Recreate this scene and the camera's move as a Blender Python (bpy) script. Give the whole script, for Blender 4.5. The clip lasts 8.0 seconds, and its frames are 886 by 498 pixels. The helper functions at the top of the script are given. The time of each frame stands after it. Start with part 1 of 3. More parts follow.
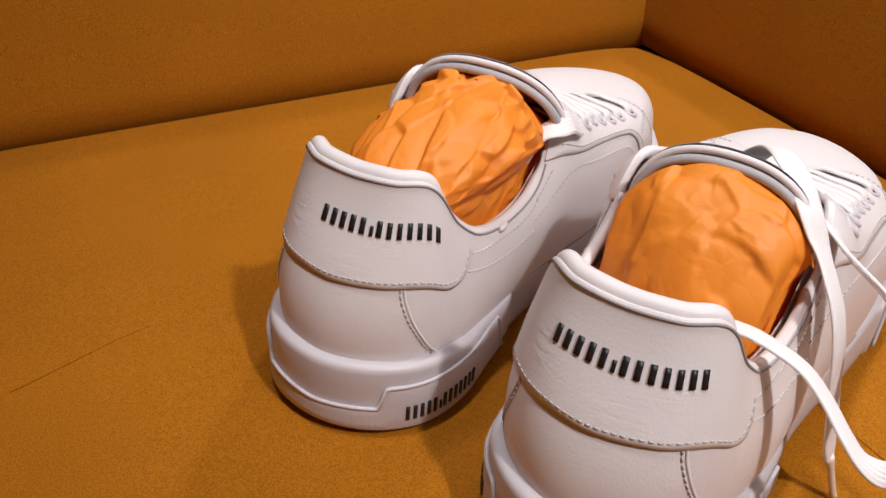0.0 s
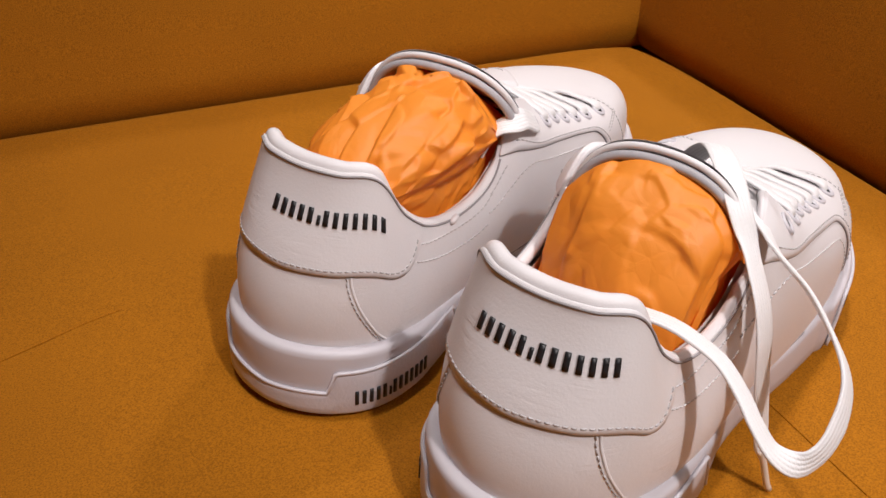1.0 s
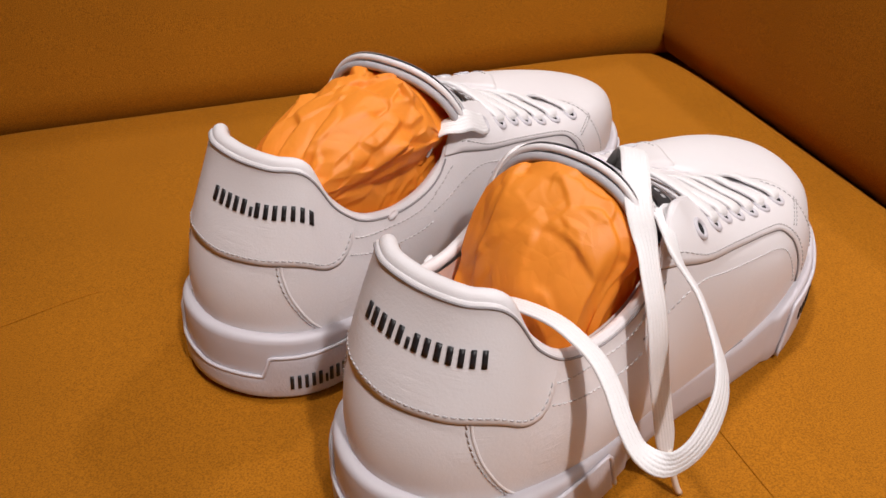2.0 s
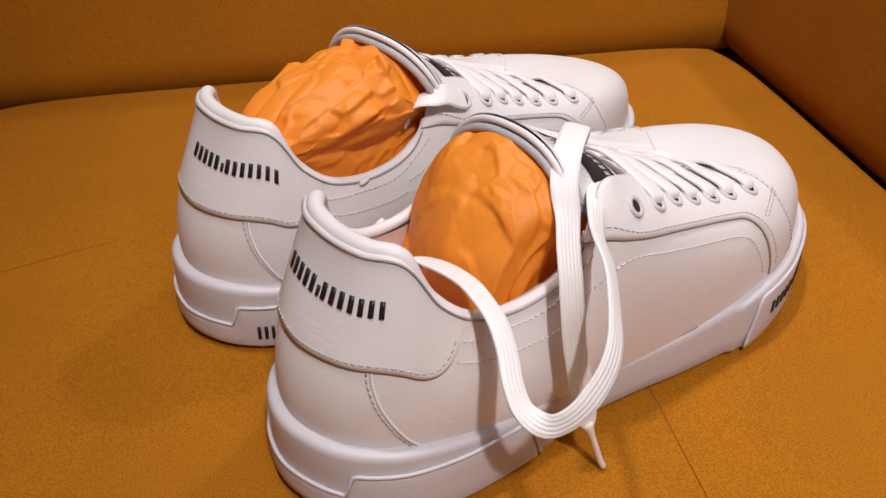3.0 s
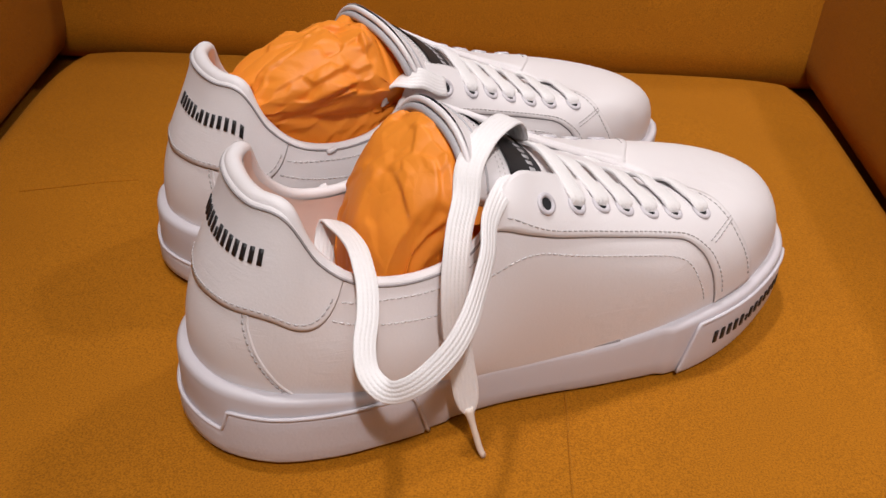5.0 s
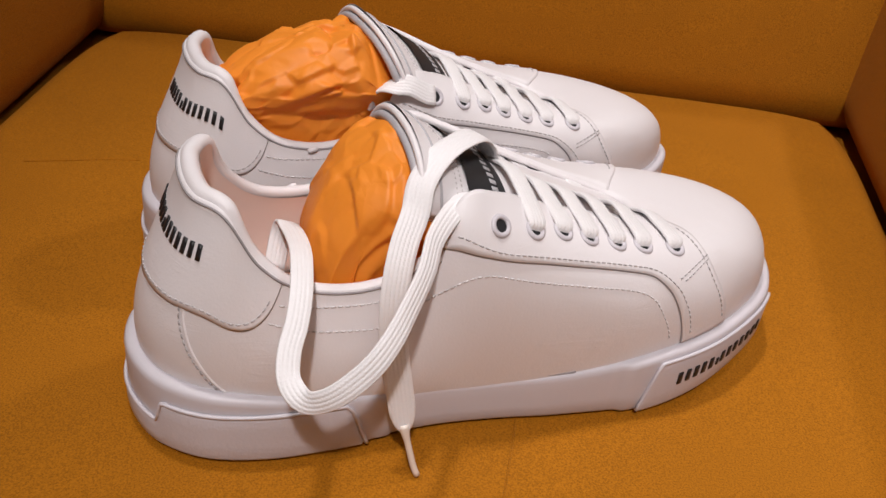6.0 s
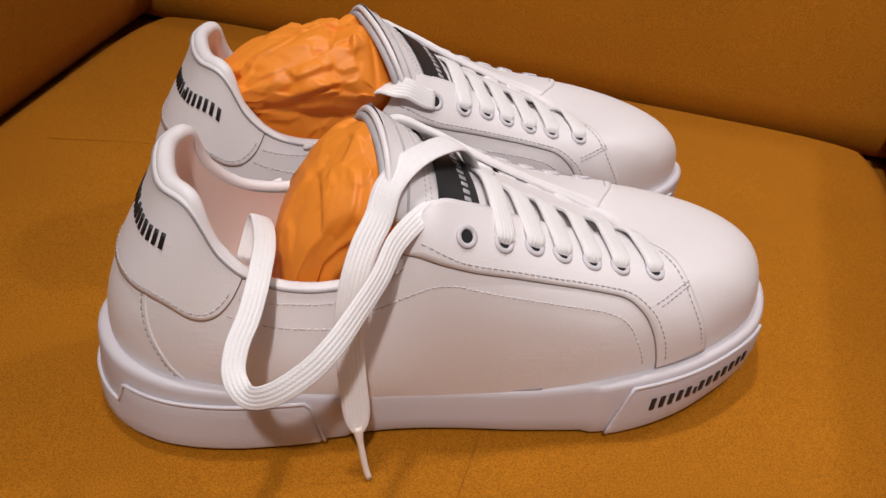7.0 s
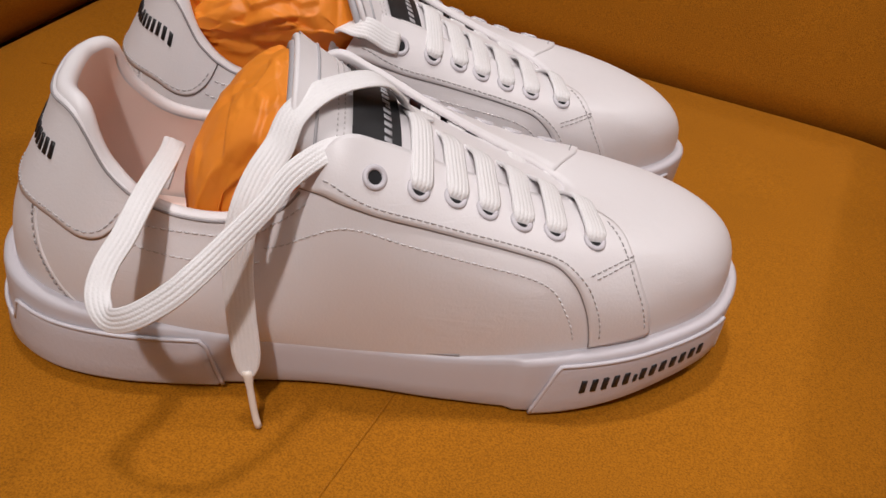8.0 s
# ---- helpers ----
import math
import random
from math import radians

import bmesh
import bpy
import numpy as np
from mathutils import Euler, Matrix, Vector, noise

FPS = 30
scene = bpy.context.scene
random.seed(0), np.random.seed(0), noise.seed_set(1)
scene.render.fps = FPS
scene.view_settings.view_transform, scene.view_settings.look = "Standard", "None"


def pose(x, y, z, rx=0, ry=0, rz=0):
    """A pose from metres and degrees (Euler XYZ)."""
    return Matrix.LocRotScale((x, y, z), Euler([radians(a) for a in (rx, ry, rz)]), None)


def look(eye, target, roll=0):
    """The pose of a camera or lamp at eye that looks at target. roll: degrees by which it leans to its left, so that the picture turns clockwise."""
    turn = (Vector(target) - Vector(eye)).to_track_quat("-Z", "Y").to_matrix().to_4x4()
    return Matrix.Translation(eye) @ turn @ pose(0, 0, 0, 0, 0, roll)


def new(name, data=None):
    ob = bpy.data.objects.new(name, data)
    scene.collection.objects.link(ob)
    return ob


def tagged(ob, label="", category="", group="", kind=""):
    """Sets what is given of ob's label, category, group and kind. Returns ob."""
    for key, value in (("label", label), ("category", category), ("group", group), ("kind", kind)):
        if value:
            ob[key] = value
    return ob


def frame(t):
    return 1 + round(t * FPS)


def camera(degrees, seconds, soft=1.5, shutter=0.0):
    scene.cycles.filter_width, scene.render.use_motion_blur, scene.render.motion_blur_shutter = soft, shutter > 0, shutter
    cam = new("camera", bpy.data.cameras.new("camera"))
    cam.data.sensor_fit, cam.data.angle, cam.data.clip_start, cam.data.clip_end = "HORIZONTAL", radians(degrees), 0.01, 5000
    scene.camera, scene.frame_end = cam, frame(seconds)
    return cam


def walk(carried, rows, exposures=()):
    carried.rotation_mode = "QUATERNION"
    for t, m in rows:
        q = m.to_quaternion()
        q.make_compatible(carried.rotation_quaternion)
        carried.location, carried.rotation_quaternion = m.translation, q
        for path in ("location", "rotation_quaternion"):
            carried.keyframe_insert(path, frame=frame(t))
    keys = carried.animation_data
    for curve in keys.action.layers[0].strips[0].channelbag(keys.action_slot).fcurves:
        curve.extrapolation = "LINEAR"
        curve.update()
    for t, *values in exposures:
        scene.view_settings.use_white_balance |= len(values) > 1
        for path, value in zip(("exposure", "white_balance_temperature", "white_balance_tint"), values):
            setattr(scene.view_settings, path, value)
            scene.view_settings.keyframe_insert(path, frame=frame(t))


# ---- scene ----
cam = camera(52.5, 8.0)
PATH = [
    (0, (0.018, 0.006, 0.257), (-0.005, 1.701, -0.804), 2.0),
    (0.5, (0.032, 0.003, 0.26), (-0.003, 1.695, -0.805), 2.1),
    (1, (0.05, -0.003, 0.261), (-0.035, 1.687, -0.805), 1.9),
    (1.5, (0.079, -0.007, 0.268), (-0.117, 1.673, -0.799), 0.7),
    (2, (0.117, -0.008, 0.266), (-0.17, 1.662, -0.795), 0.3),
    (3.5, (0.216, -0.01, 0.26), (-0.438, 1.552, -0.803), -0.3),
    (4, (0.236, -0.004, 0.258), (-0.477, 1.534, -0.803), 1.0),
    (4.5, (0.259, 0.002, 0.257), (-0.52, 1.515, -0.793), 1.8),
    (6, (0.307, 0.042, 0.261), (-0.641, 1.452, -0.793), 6.2),
    (6.5, (0.321, 0.055, 0.267), (-0.682, 1.421, -0.795), 7.6),
    (7, (0.334, 0.068, 0.267), (-0.726, 1.383, -0.804), 7.9),
    (7.5, (0.354, 0.104, 0.253), (-0.77, 1.353, -0.833), 9.1),
    (8, (0.37, 0.125, 0.248), (-0.808, 1.299, -0.863), 10.2),
]
walk(cam, [(t, look(eye, target, roll)) for t, eye, target, roll in PATH],
     exposures=[(0, 0.20), (2, 0.14), (3.5, 0.07), (4.5, 0.05), (6, -0.05), (7, -0.10), (8, -0.20)])

# ---- world and lamps ----
world = bpy.data.worlds.new("room_air")
scene.world = world
world.use_nodes = True
world.node_tree.nodes["Background"].inputs["Color"].default_value = (1.0, 0.93, 0.85, 1)
world.node_tree.nodes["Background"].inputs["Strength"].default_value = 0.05


def spot(name, eye, target, watts, radius, degrees, color):
    d = bpy.data.lights.new(name, "SPOT")
    d.shadow_soft_size, d.energy, d.color = radius, watts, color
    d.spot_size, d.spot_blend = radians(degrees), 1.0
    ob = new(name, d)
    ob.matrix_world = look(eye, target)
    return ob


def panel_lamp(name, eye, target, watts, size, color):
    d = bpy.data.lights.new(name, "AREA")
    d.shape, d.size, d.energy, d.color = "DISK", size, watts, color
    ob = new(name, d)
    ob.matrix_world = look(eye, target)
    return ob


# ceiling spots of the shop, and a broad unseen fill added to soften shade
WHITE_LIGHT = (1.0, 0.935, 0.93)
spot("ceiling_spot", (-0.18, 0.22, 2.1), (0.35, 0.61, 0), 82, 0.070, 43, WHITE_LIGHT)
spot("ceiling_spot", (1.0, -0.95, 2.1), (0.25, 0.50, 0), 148, 0.060, 34, WHITE_LIGHT)
spot("ceiling_spot", (0.70, 1.85, 2.1), (0.15, 0.40, 0), 50, 0.060, 34, WHITE_LIGHT)
panel_lamp("fill_light", (0.9, -0.4, 2.15), (0.15, 0.35, 0), 20, 1.5, WHITE_LIGHT)


# ---- materials ----
def material(name, color, rough=0.5, metal=0.0, spread=0.1, grain=40.0, bump=0.1, bump_scale=300.0, sheen=0.0, depth=0.0005):
    """A principled material: two scales of colour variation and a fine relief."""
    m = bpy.data.materials.new(name)
    m.use_nodes = True
    nt = m.node_tree
    b = nt.nodes["Principled BSDF"]
    b.inputs["Roughness"].default_value = rough
    b.inputs["Metallic"].default_value = metal
    if sheen:
        b.inputs["Sheen Weight"].default_value = sheen
        b.inputs["Sheen Roughness"].default_value = 0.35
    co = nt.nodes.new("ShaderNodeTexCoord")
    n1, n2 = nt.nodes.new("ShaderNodeTexNoise"), nt.nodes.new("ShaderNodeTexNoise")
    n1.inputs["Scale"].default_value, n1.inputs["Detail"].default_value = grain, 5
    n2.inputs["Scale"].default_value, n2.inputs["Detail"].default_value = bump_scale, 3
    mix = nt.nodes.new("ShaderNodeMix")
    mix.data_type = "RGBA"
    dark = [c * (1 - spread) for c in color]
    light = [min(1, c * (1 + spread)) for c in color]
    mix.inputs["A"].default_value, mix.inputs["B"].default_value = (*dark, 1), (*light, 1)
    bp = nt.nodes.new("ShaderNodeBump")
    bp.inputs["Strength"].default_value, bp.inputs["Distance"].default_value = bump, depth
    for n in (n1, n2):
        nt.links.new(co.outputs["Object"], n.inputs["Vector"])
    nt.links.new(n1.outputs["Fac"], mix.inputs["Factor"])
    nt.links.new(mix.outputs["Result"], b.inputs["Base Color"])
    nt.links.new(n2.outputs["Fac"], bp.inputs["Height"])
    nt.links.new(bp.outputs["Normal"], b.inputs["Normal"])
    return m


def node(m, kind, **values):
    n = m.node_tree.nodes.new(kind)
    for k, v in values.items():
        n.inputs[k.replace("_", " ")].default_value = v
    return n


LEATHER = material("white_leather", (0.745, 0.715, 0.725), 0.45, spread=0.02, grain=25, bump=0.40, bump_scale=1000, depth=0.0002)
LINING = material("blush_lining_leather", (0.80, 0.66, 0.60), 0.6, spread=0.03, grain=30, bump=0.2, bump_scale=700, depth=0.0002)
RUBBER = material("white_rubber", (0.57, 0.545, 0.58), 0.45, spread=0.015, grain=30, bump=0.12, bump_scale=500, depth=0.0002)
RUBBER_GRAINED = material("grained_white_rubber", (0.57, 0.545, 0.58), 0.5, spread=0.015, grain=30, bump=0.55, bump_scale=650, depth=0.0004)
# thread colour lowered to include the shade in the needle holes
THREAD = material("shade_darkened_thread", (0.58, 0.55, 0.55), 0.8, spread=0.05, grain=200)
THREAD_GREY = material("dark_seam_thread", (0.44, 0.41, 0.41), 0.8, spread=0.1, grain=200)
BLACK = material("black_print", (0.012, 0.012, 0.014), 0.45, spread=0.1, bump=0.05)
LABEL = material("black_satin_label", (0.014, 0.014, 0.016), 0.55, spread=0.15, grain=200, bump=0.2, bump_scale=1500)
SILVER = material("silver_print", (0.45, 0.45, 0.47), 0.35, spread=0.1)
PIPING = material("grey_edge_binding", (0.42, 0.41, 0.43), 0.55, spread=0.1, grain=300, bump=0.3)
# grey of raw leather edges and seams, also painted where gaps are shaded
EDGE = material("grey_edge_and_gap_shade", (0.30, 0.28, 0.285), 0.8, spread=0.1, grain=200)
AGLET = material("clear_plastic_tip", (0.75, 0.66, 0.58), 0.25, spread=0.05)
# outsole grey, darkened to take in the shade under the sole
OUTSOLE = material("shade_darkened_outsole", (0.10, 0.095, 0.10), 0.7, spread=0.08)
# near-black that paints the shade inside the eyelets
HOLE = material("eyelet_hole_shade", (0.012, 0.012, 0.014), 0.95, spread=0.1)
PLASTER = material("warm_plaster", (0.72, 0.66, 0.58), 0.9, spread=0.04, grain=3, bump=0.1, bump_scale=60)
FLOORING = material("oak_floor", (0.34, 0.22, 0.13), 0.5, spread=0.2, grain=6)
LEG_WOOD = material("dark_wood", (0.10, 0.06, 0.035), 0.5, spread=0.2, grain=20)


def creased(m):
    """Fine drag lines in soft leather, mostly level."""
    nt = m.node_tree
    co = nt.nodes.new("ShaderNodeTexCoord")
    mp = node(m, "ShaderNodeMapping")
    mp.inputs["Scale"].default_value = (14, 14, 95)
    n = node(m, "ShaderNodeTexNoise", Scale=4.0, Detail=4.0, Distortion=1.2)
    mask = node(m, "ShaderNodeTexNoise", Scale=38.0)
    r = nt.nodes.new("ShaderNodeMapRange")
    r.inputs["From Min"].default_value, r.inputs["From Max"].default_value = 0.5, 0.68
    mul = nt.nodes.new("ShaderNodeMath")
    mul.operation = "MULTIPLY"
    bp = node(m, "ShaderNodeBump", Strength=0.42, Distance=0.0007)
    nt.links.new(co.outputs["Object"], mp.inputs["Vector"])
    nt.links.new(mp.outputs["Vector"], n.inputs["Vector"])
    nt.links.new(co.outputs["Object"], mask.inputs["Vector"])
    nt.links.new(mask.outputs["Fac"], r.inputs["Value"])
    nt.links.new(n.outputs["Fac"], mul.inputs[0])
    nt.links.new(r.outputs["Result"], mul.inputs[1])
    nt.links.new(mul.outputs["Value"], bp.inputs["Height"])
    b = nt.nodes["Principled BSDF"].inputs["Normal"]
    nt.links.new(b.links[0].from_socket, bp.inputs["Normal"])
    nt.links.new(bp.outputs["Normal"], b)


creased(LEATHER)


def lace_cloth():
    m = material("woven_white_cotton", (0.80, 0.785, 0.79), 0.55, spread=0.03, grain=400, bump=0.0)
    nt = m.node_tree
    uv = nt.nodes.new("ShaderNodeUVMap")
    uv.uv_map = "UVMap"
    mp = node(m, "ShaderNodeMapping")
    mp.inputs["Scale"].default_value = (1, 1, 1)
    w1 = node(m, "ShaderNodeTexWave", Scale=0.38, Distortion=0.0)
    w2 = node(m, "ShaderNodeTexWave", Scale=0.38, Distortion=0.0)
    w1.bands_direction, w2.bands_direction = "DIAGONAL", "DIAGONAL"
    flip = node(m, "ShaderNodeMapping")
    flip.inputs["Scale"].default_value = (1, -1, 1)
    mx = nt.nodes.new("ShaderNodeMath")
    mx.operation = "MAXIMUM"
    rib = node(m, "ShaderNodeTexWave", Scale=0.20, Distortion=0.25)
    rib.bands_direction = "Y"
    ribs = node(m, "ShaderNodeBump", Strength=0.30, Distance=0.0005)
    nt.links.new(uv.outputs["UV"], rib.inputs["Vector"])
    nt.links.new(rib.outputs["Fac"], ribs.inputs["Height"])
    bp = node(m, "ShaderNodeBump", Strength=0.22, Distance=0.0003)
    nt.links.new(ribs.outputs["Normal"], bp.inputs["Normal"])
    nt.links.new(uv.outputs["UV"], mp.inputs["Vector"])
    nt.links.new(uv.outputs["UV"], flip.inputs["Vector"])
    nt.links.new(mp.outputs["Vector"], w1.inputs["Vector"])
    nt.links.new(flip.outputs["Vector"], w2.inputs["Vector"])
    nt.links.new(w1.outputs["Fac"], mx.inputs[0])
    nt.links.new(w2.outputs["Fac"], mx.inputs[1])
    nt.links.new(mx.outputs["Value"], bp.inputs["Height"])
    nt.links.new(bp.outputs["Normal"], nt.nodes["Principled BSDF"].inputs["Normal"])
    return m


LACE = lace_cloth()


def tissue(name, color):
    m = material(name, color, 0.5, spread=0.07, grain=22, bump=0.2, bump_scale=140, depth=0.0006)
    nt = m.node_tree
    b, out = nt.nodes["Principled BSDF"], nt.nodes["Material Output"]
    tr = nt.nodes.new("ShaderNodeBsdfTranslucent")
    tr.inputs["Color"].default_value = (color[0], color[1] * 0.85, color[2] * 0.6, 1)
    ms = nt.nodes.new("ShaderNodeMixShader")
    ms.inputs["Fac"].default_value = 0.22
    co = nt.nodes.new("ShaderNodeTexCoord")
    warp = node(m, "ShaderNodeTexNoise", Scale=18.0, Detail=2.0)
    off = nt.nodes.new("ShaderNodeVectorMath")
    off.operation = "MULTIPLY_ADD"
    off.inputs[1].default_value = (0.035, 0.035, 0.035)
    nt.links.new(co.outputs["Object"], warp.inputs["Vector"])
    nt.links.new(warp.outputs["Color"], off.inputs[0])
    nt.links.new(co.outputs["Object"], off.inputs[2])
    last = None
    for scale, dist in ((48.0, 0.0020), (105.0, 0.0008)):
        vo = node(m, "ShaderNodeTexVoronoi", Scale=scale)
        vo.feature = "DISTANCE_TO_EDGE"
        bp = node(m, "ShaderNodeBump", Strength=0.5, Distance=dist)
        nt.links.new(off.outputs["Vector"], vo.inputs["Vector"])
        nt.links.new(vo.outputs["Distance"], bp.inputs["Height"])
        if last is not None:
            nt.links.new(last.outputs["Normal"], bp.inputs["Normal"])
        last = bp
    nt.links.new(last.outputs["Normal"], b.inputs["Normal"])
    nt.links.new(last.outputs["Normal"], tr.inputs["Normal"])
    nt.links.new(b.outputs["BSDF"], ms.inputs[1])
    nt.links.new(tr.outputs["BSDF"], ms.inputs[2])
    nt.links.new(ms.outputs["Shader"], out.inputs["Surface"])
    return m


TISSUE = tissue("orange_tissue", (1.0, 0.315, 0.030))


def velvet():
    """Mustard velour: short pile with brushed patches and a fine woven relief."""
    m = material("mustard_velour", (0.345, 0.124, 0.0050), 0.85, spread=0.14, grain=11, bump=0.0, sheen=0.09)
    nt = m.node_tree
    co = nt.nodes.new("ShaderNodeTexCoord")
    n = node(m, "ShaderNodeTexNoise", Scale=1300.0, Detail=3.0)
    v = node(m, "ShaderNodeTexVoronoi", Scale=1300.0)
    add = nt.nodes.new("ShaderNodeMath")
    add.operation = "ADD"
    bp = node(m, "ShaderNodeBump", Strength=0.35, Distance=0.0004)
    nt.nodes["Principled BSDF"].inputs["Specular IOR Level"].default_value = 0.15
    nt.links.new(co.outputs["Object"], n.inputs["Vector"])
    nt.links.new(co.outputs["Object"], v.inputs["Vector"])
    nt.links.new(n.outputs["Fac"], add.inputs[0])
    nt.links.new(v.outputs["Distance"], add.inputs[1])
    nt.links.new(add.outputs["Value"], bp.inputs["Height"])
    nt.links.new(bp.outputs["Normal"], nt.nodes["Principled BSDF"].inputs["Normal"])
    # each tuft of the pile lies a little differently
    base = nt.nodes["Principled BSDF"].inputs["Base Color"]
    cloth = base.links[0].from_socket
    ramp = nt.nodes.new("ShaderNodeMapRange")
    ramp.inputs["From Min"].default_value, ramp.inputs["From Max"].default_value = 0.3, 0.7
    ramp.inputs["To Min"].default_value, ramp.inputs["To Max"].default_value = 0.70, 1.30
    scale = nt.nodes.new("ShaderNodeVectorMath")
    scale.operation = "SCALE"
    nt.links.new(n.outputs["Fac"], ramp.inputs["Value"])
    nt.links.new(cloth, scale.inputs[0])
    nt.links.new(ramp.outputs["Result"], scale.inputs["Scale"])
    nt.links.new(scale.outputs["Vector"], base)
    nt.nodes["Principled BSDF"].inputs["Sheen Tint"].default_value = (1.0, 0.62, 0.2, 1)
    return m


VELVET = velvet()


# ---- mesh helpers ----
def shaped(name, verts, faces, mat, parent=None, label="", smooth=True, uv=None):
    me = bpy.data.meshes.new(name)
    me.from_pydata([tuple(map(float, p)) for p in verts], [], faces)
    me.materials.append(mat)
    if smooth:
        me.polygons.foreach_set("use_smooth", [True] * len(me.polygons))
    if uv is not None:
        lay = me.uv_layers.new(name="UVMap")
        vi = np.zeros(len(me.loops), int)
        me.loops.foreach_get("vertex_index", vi)
        lay.data.foreach_set("uv", np.asarray(uv, float)[vi].ravel())
    me.update()
    ob = new(name, me)
    ob.parent = parent
    if label:
        tagged(ob, label)
    return ob


def sheet(grid, closed_u=False, closed_v=False, flip=False):
    """Vertices and quads of a grid of points."""
    g = np.asarray(grid, float)
    nu, nv = g.shape[:2]
    faces = []
    for i in range(nu if closed_u else nu - 1):
        for j in range(nv if closed_v else nv - 1):
            a, b = i * nv + j, ((i + 1) % nu) * nv + j
            c, d = ((i + 1) % nu) * nv + (j + 1) % nv, i * nv + (j + 1) % nv
            faces.append((a, d, c, b) if flip else (a, b, c, d))
    return g.reshape(-1, 3), faces


def merged(pieces):
    verts, faces, n = [], [], 0
    for v, f in pieces:
        verts.extend(np.asarray(v).tolist())
        faces.extend(tuple(i + n for i in q) for q in f)
        n += len(v)
    return verts, faces


def smooth_path(points, n):
    """Catmull-Rom curve through the points, evenly spread."""
    p = np.asarray(points, float)
    p = np.vstack([2 * p[0] - p[1], p, 2 * p[-1] - p[-2]])
    out = []
    for i in range(1, len(p) - 2):
        for f in np.linspace(0, 1, 24, endpoint=False):
            a, b, c, d = p[i - 1:i + 3]
            out.append(b + 0.5 * f * (c - a + f * (2 * a - 5 * b + 4 * c - d + f * (3 * (b - c) + d - a))))
    out.append(p[-2])
    out = np.array(out)
    s = np.r_[0, np.cumsum(np.linalg.norm(np.diff(out, axis=0), axis=1))]
    u = np.linspace(0, s[-1], n)
    return np.stack([np.interp(u, s, out[:, k]) for k in range(3)], -1)


def tube(path, radius, n=10, squash=None, closed=False):
    """A round bead along a path, with capped ends."""
    p = np.asarray(path, float)
    t = np.gradient(p, axis=0)
    if closed:
        t = np.roll(p, -1, 0) - np.roll(p, 1, 0)
    t /= np.maximum(np.linalg.norm(t, axis=1, keepdims=True), 1e-9)
    ref = np.array([0, 0, 1.0])
    a = np.cross(t, ref)
    a /= np.maximum(np.linalg.norm(a, axis=1, keepdims=True), 1e-6)
    b = np.cross(a, t)
    r = np.broadcast_to(np.asarray(radius, float), (len(p),))
    w = np.linspace(0, 2 * np.pi, n, endpoint=False)
    g = p[:, None] + r[:, None, None] * (np.cos(w)[None, :, None] * a[:, None] + np.sin(w)[None, :, None] * b[:, None])
    v, f = sheet(g, closed_u=closed, closed_v=True)
    if not closed:
        f += [tuple(range(n)), tuple(range(len(v) - 1, len(v) - n - 1, -1))]
    return v, f


def ribbon(path, normal, width, thick):
    """A flat woven lace: an oval section swept along the path, its face turned to the given normals."""
    p, m = np.asarray(path, float), np.asarray(normal, float)
    t = np.gradient(p, axis=0)
    t /= np.maximum(np.linalg.norm(t, axis=1, keepdims=True), 1e-9)
    side = np.cross(t, m)
    side /= np.maximum(np.linalg.norm(side, axis=1, keepdims=True), 1e-9)
    up = np.cross(side, t)
    width = np.broadcast_to(np.asarray(width, float), (len(p),))
    n = 16
    w = np.linspace(0, 2 * np.pi, n, endpoint=False)
    cx, cy = np.sign(np.cos(w)) * np.abs(np.cos(w)) ** 0.55, np.sign(np.sin(w)) * np.abs(np.sin(w)) ** 0.7
    g = p[:, None] + 0.5 * width[:, None, None] * cx[None, :, None] * side[:, None] + 0.5 * thick * cy[None, :, None] * up[:, None]
    v, f = sheet(g, closed_v=True)
    f += [tuple(range(n)), tuple(range(len(v) - 1, len(v) - n - 1, -1))]
    s = np.r_[0, np.cumsum(np.linalg.norm(np.diff(p, axis=0), axis=1))]
    uv = np.stack([np.repeat(s[:, None] * 1000, n, 1), 0.5 * width[:, None] * 1000 * cx[None, :]], -1).reshape(-1, 2)
    return v, f, uv


# ---- shoe shape: a last given by a few station tables, heel (0) to toe (12), lateral and medial ----
SX = [0, .006, .022, .045, .070, .095, .118, .142, .172, .210, .250, .290, .309]
SY_LAT = [0, -.0235, -.0392, -.0468, -.0488, -.0488, -.0492, -.0522, -.0575, -.0610, -.0535, -.0305, .006]
SY_MED = [0, .0215, .0375, .0430, .0410, .0390, .0395, .0425, .0475, .0510, .0485, .0325, .006]
TX = [.0265, .0285, .0365, .0460, .0610, .0840, .1050, .121, .138, .164, .190, .211, .219]
TY = [0, -.0165, -.0275, -.0330, -.0370, -.0395, -.0400, -.0355, -.0300, -.0235, -.0180, -.0115, .002]
TZ = [.1062, .1066, .1048, .0870, .0755, .0730, .0815, .1050, .1020, .0905, .0800, .0725, .0700]
FZ = [.0345, .0345, .0335, .0315, .0285, .0255, .0240, .0240, .0255, .0305, .0330, .0340, .0345]
IN = [.0050, .0052, .0052, .0044, .0028, .0020, .0018, .0020, .0032, .0046, .0048, .0050, .0050]
O1 = [.005, .005, .005, .005, .005, .005, .005, .0045, .003, .003, .003, .003, .003]
H1 = [.030, .030, .027, .020, .016, .016, .022, .028, .028, .029, .031, .033, .034]
O2 = [.006, .006, .006, .006, .006, .006, .010, .021, .027, .030, .033, .044, .054]
H2 = [.026, .026, .024, .020, .016, .016, .020, .020, .014, .009, .006, .001, -.001]


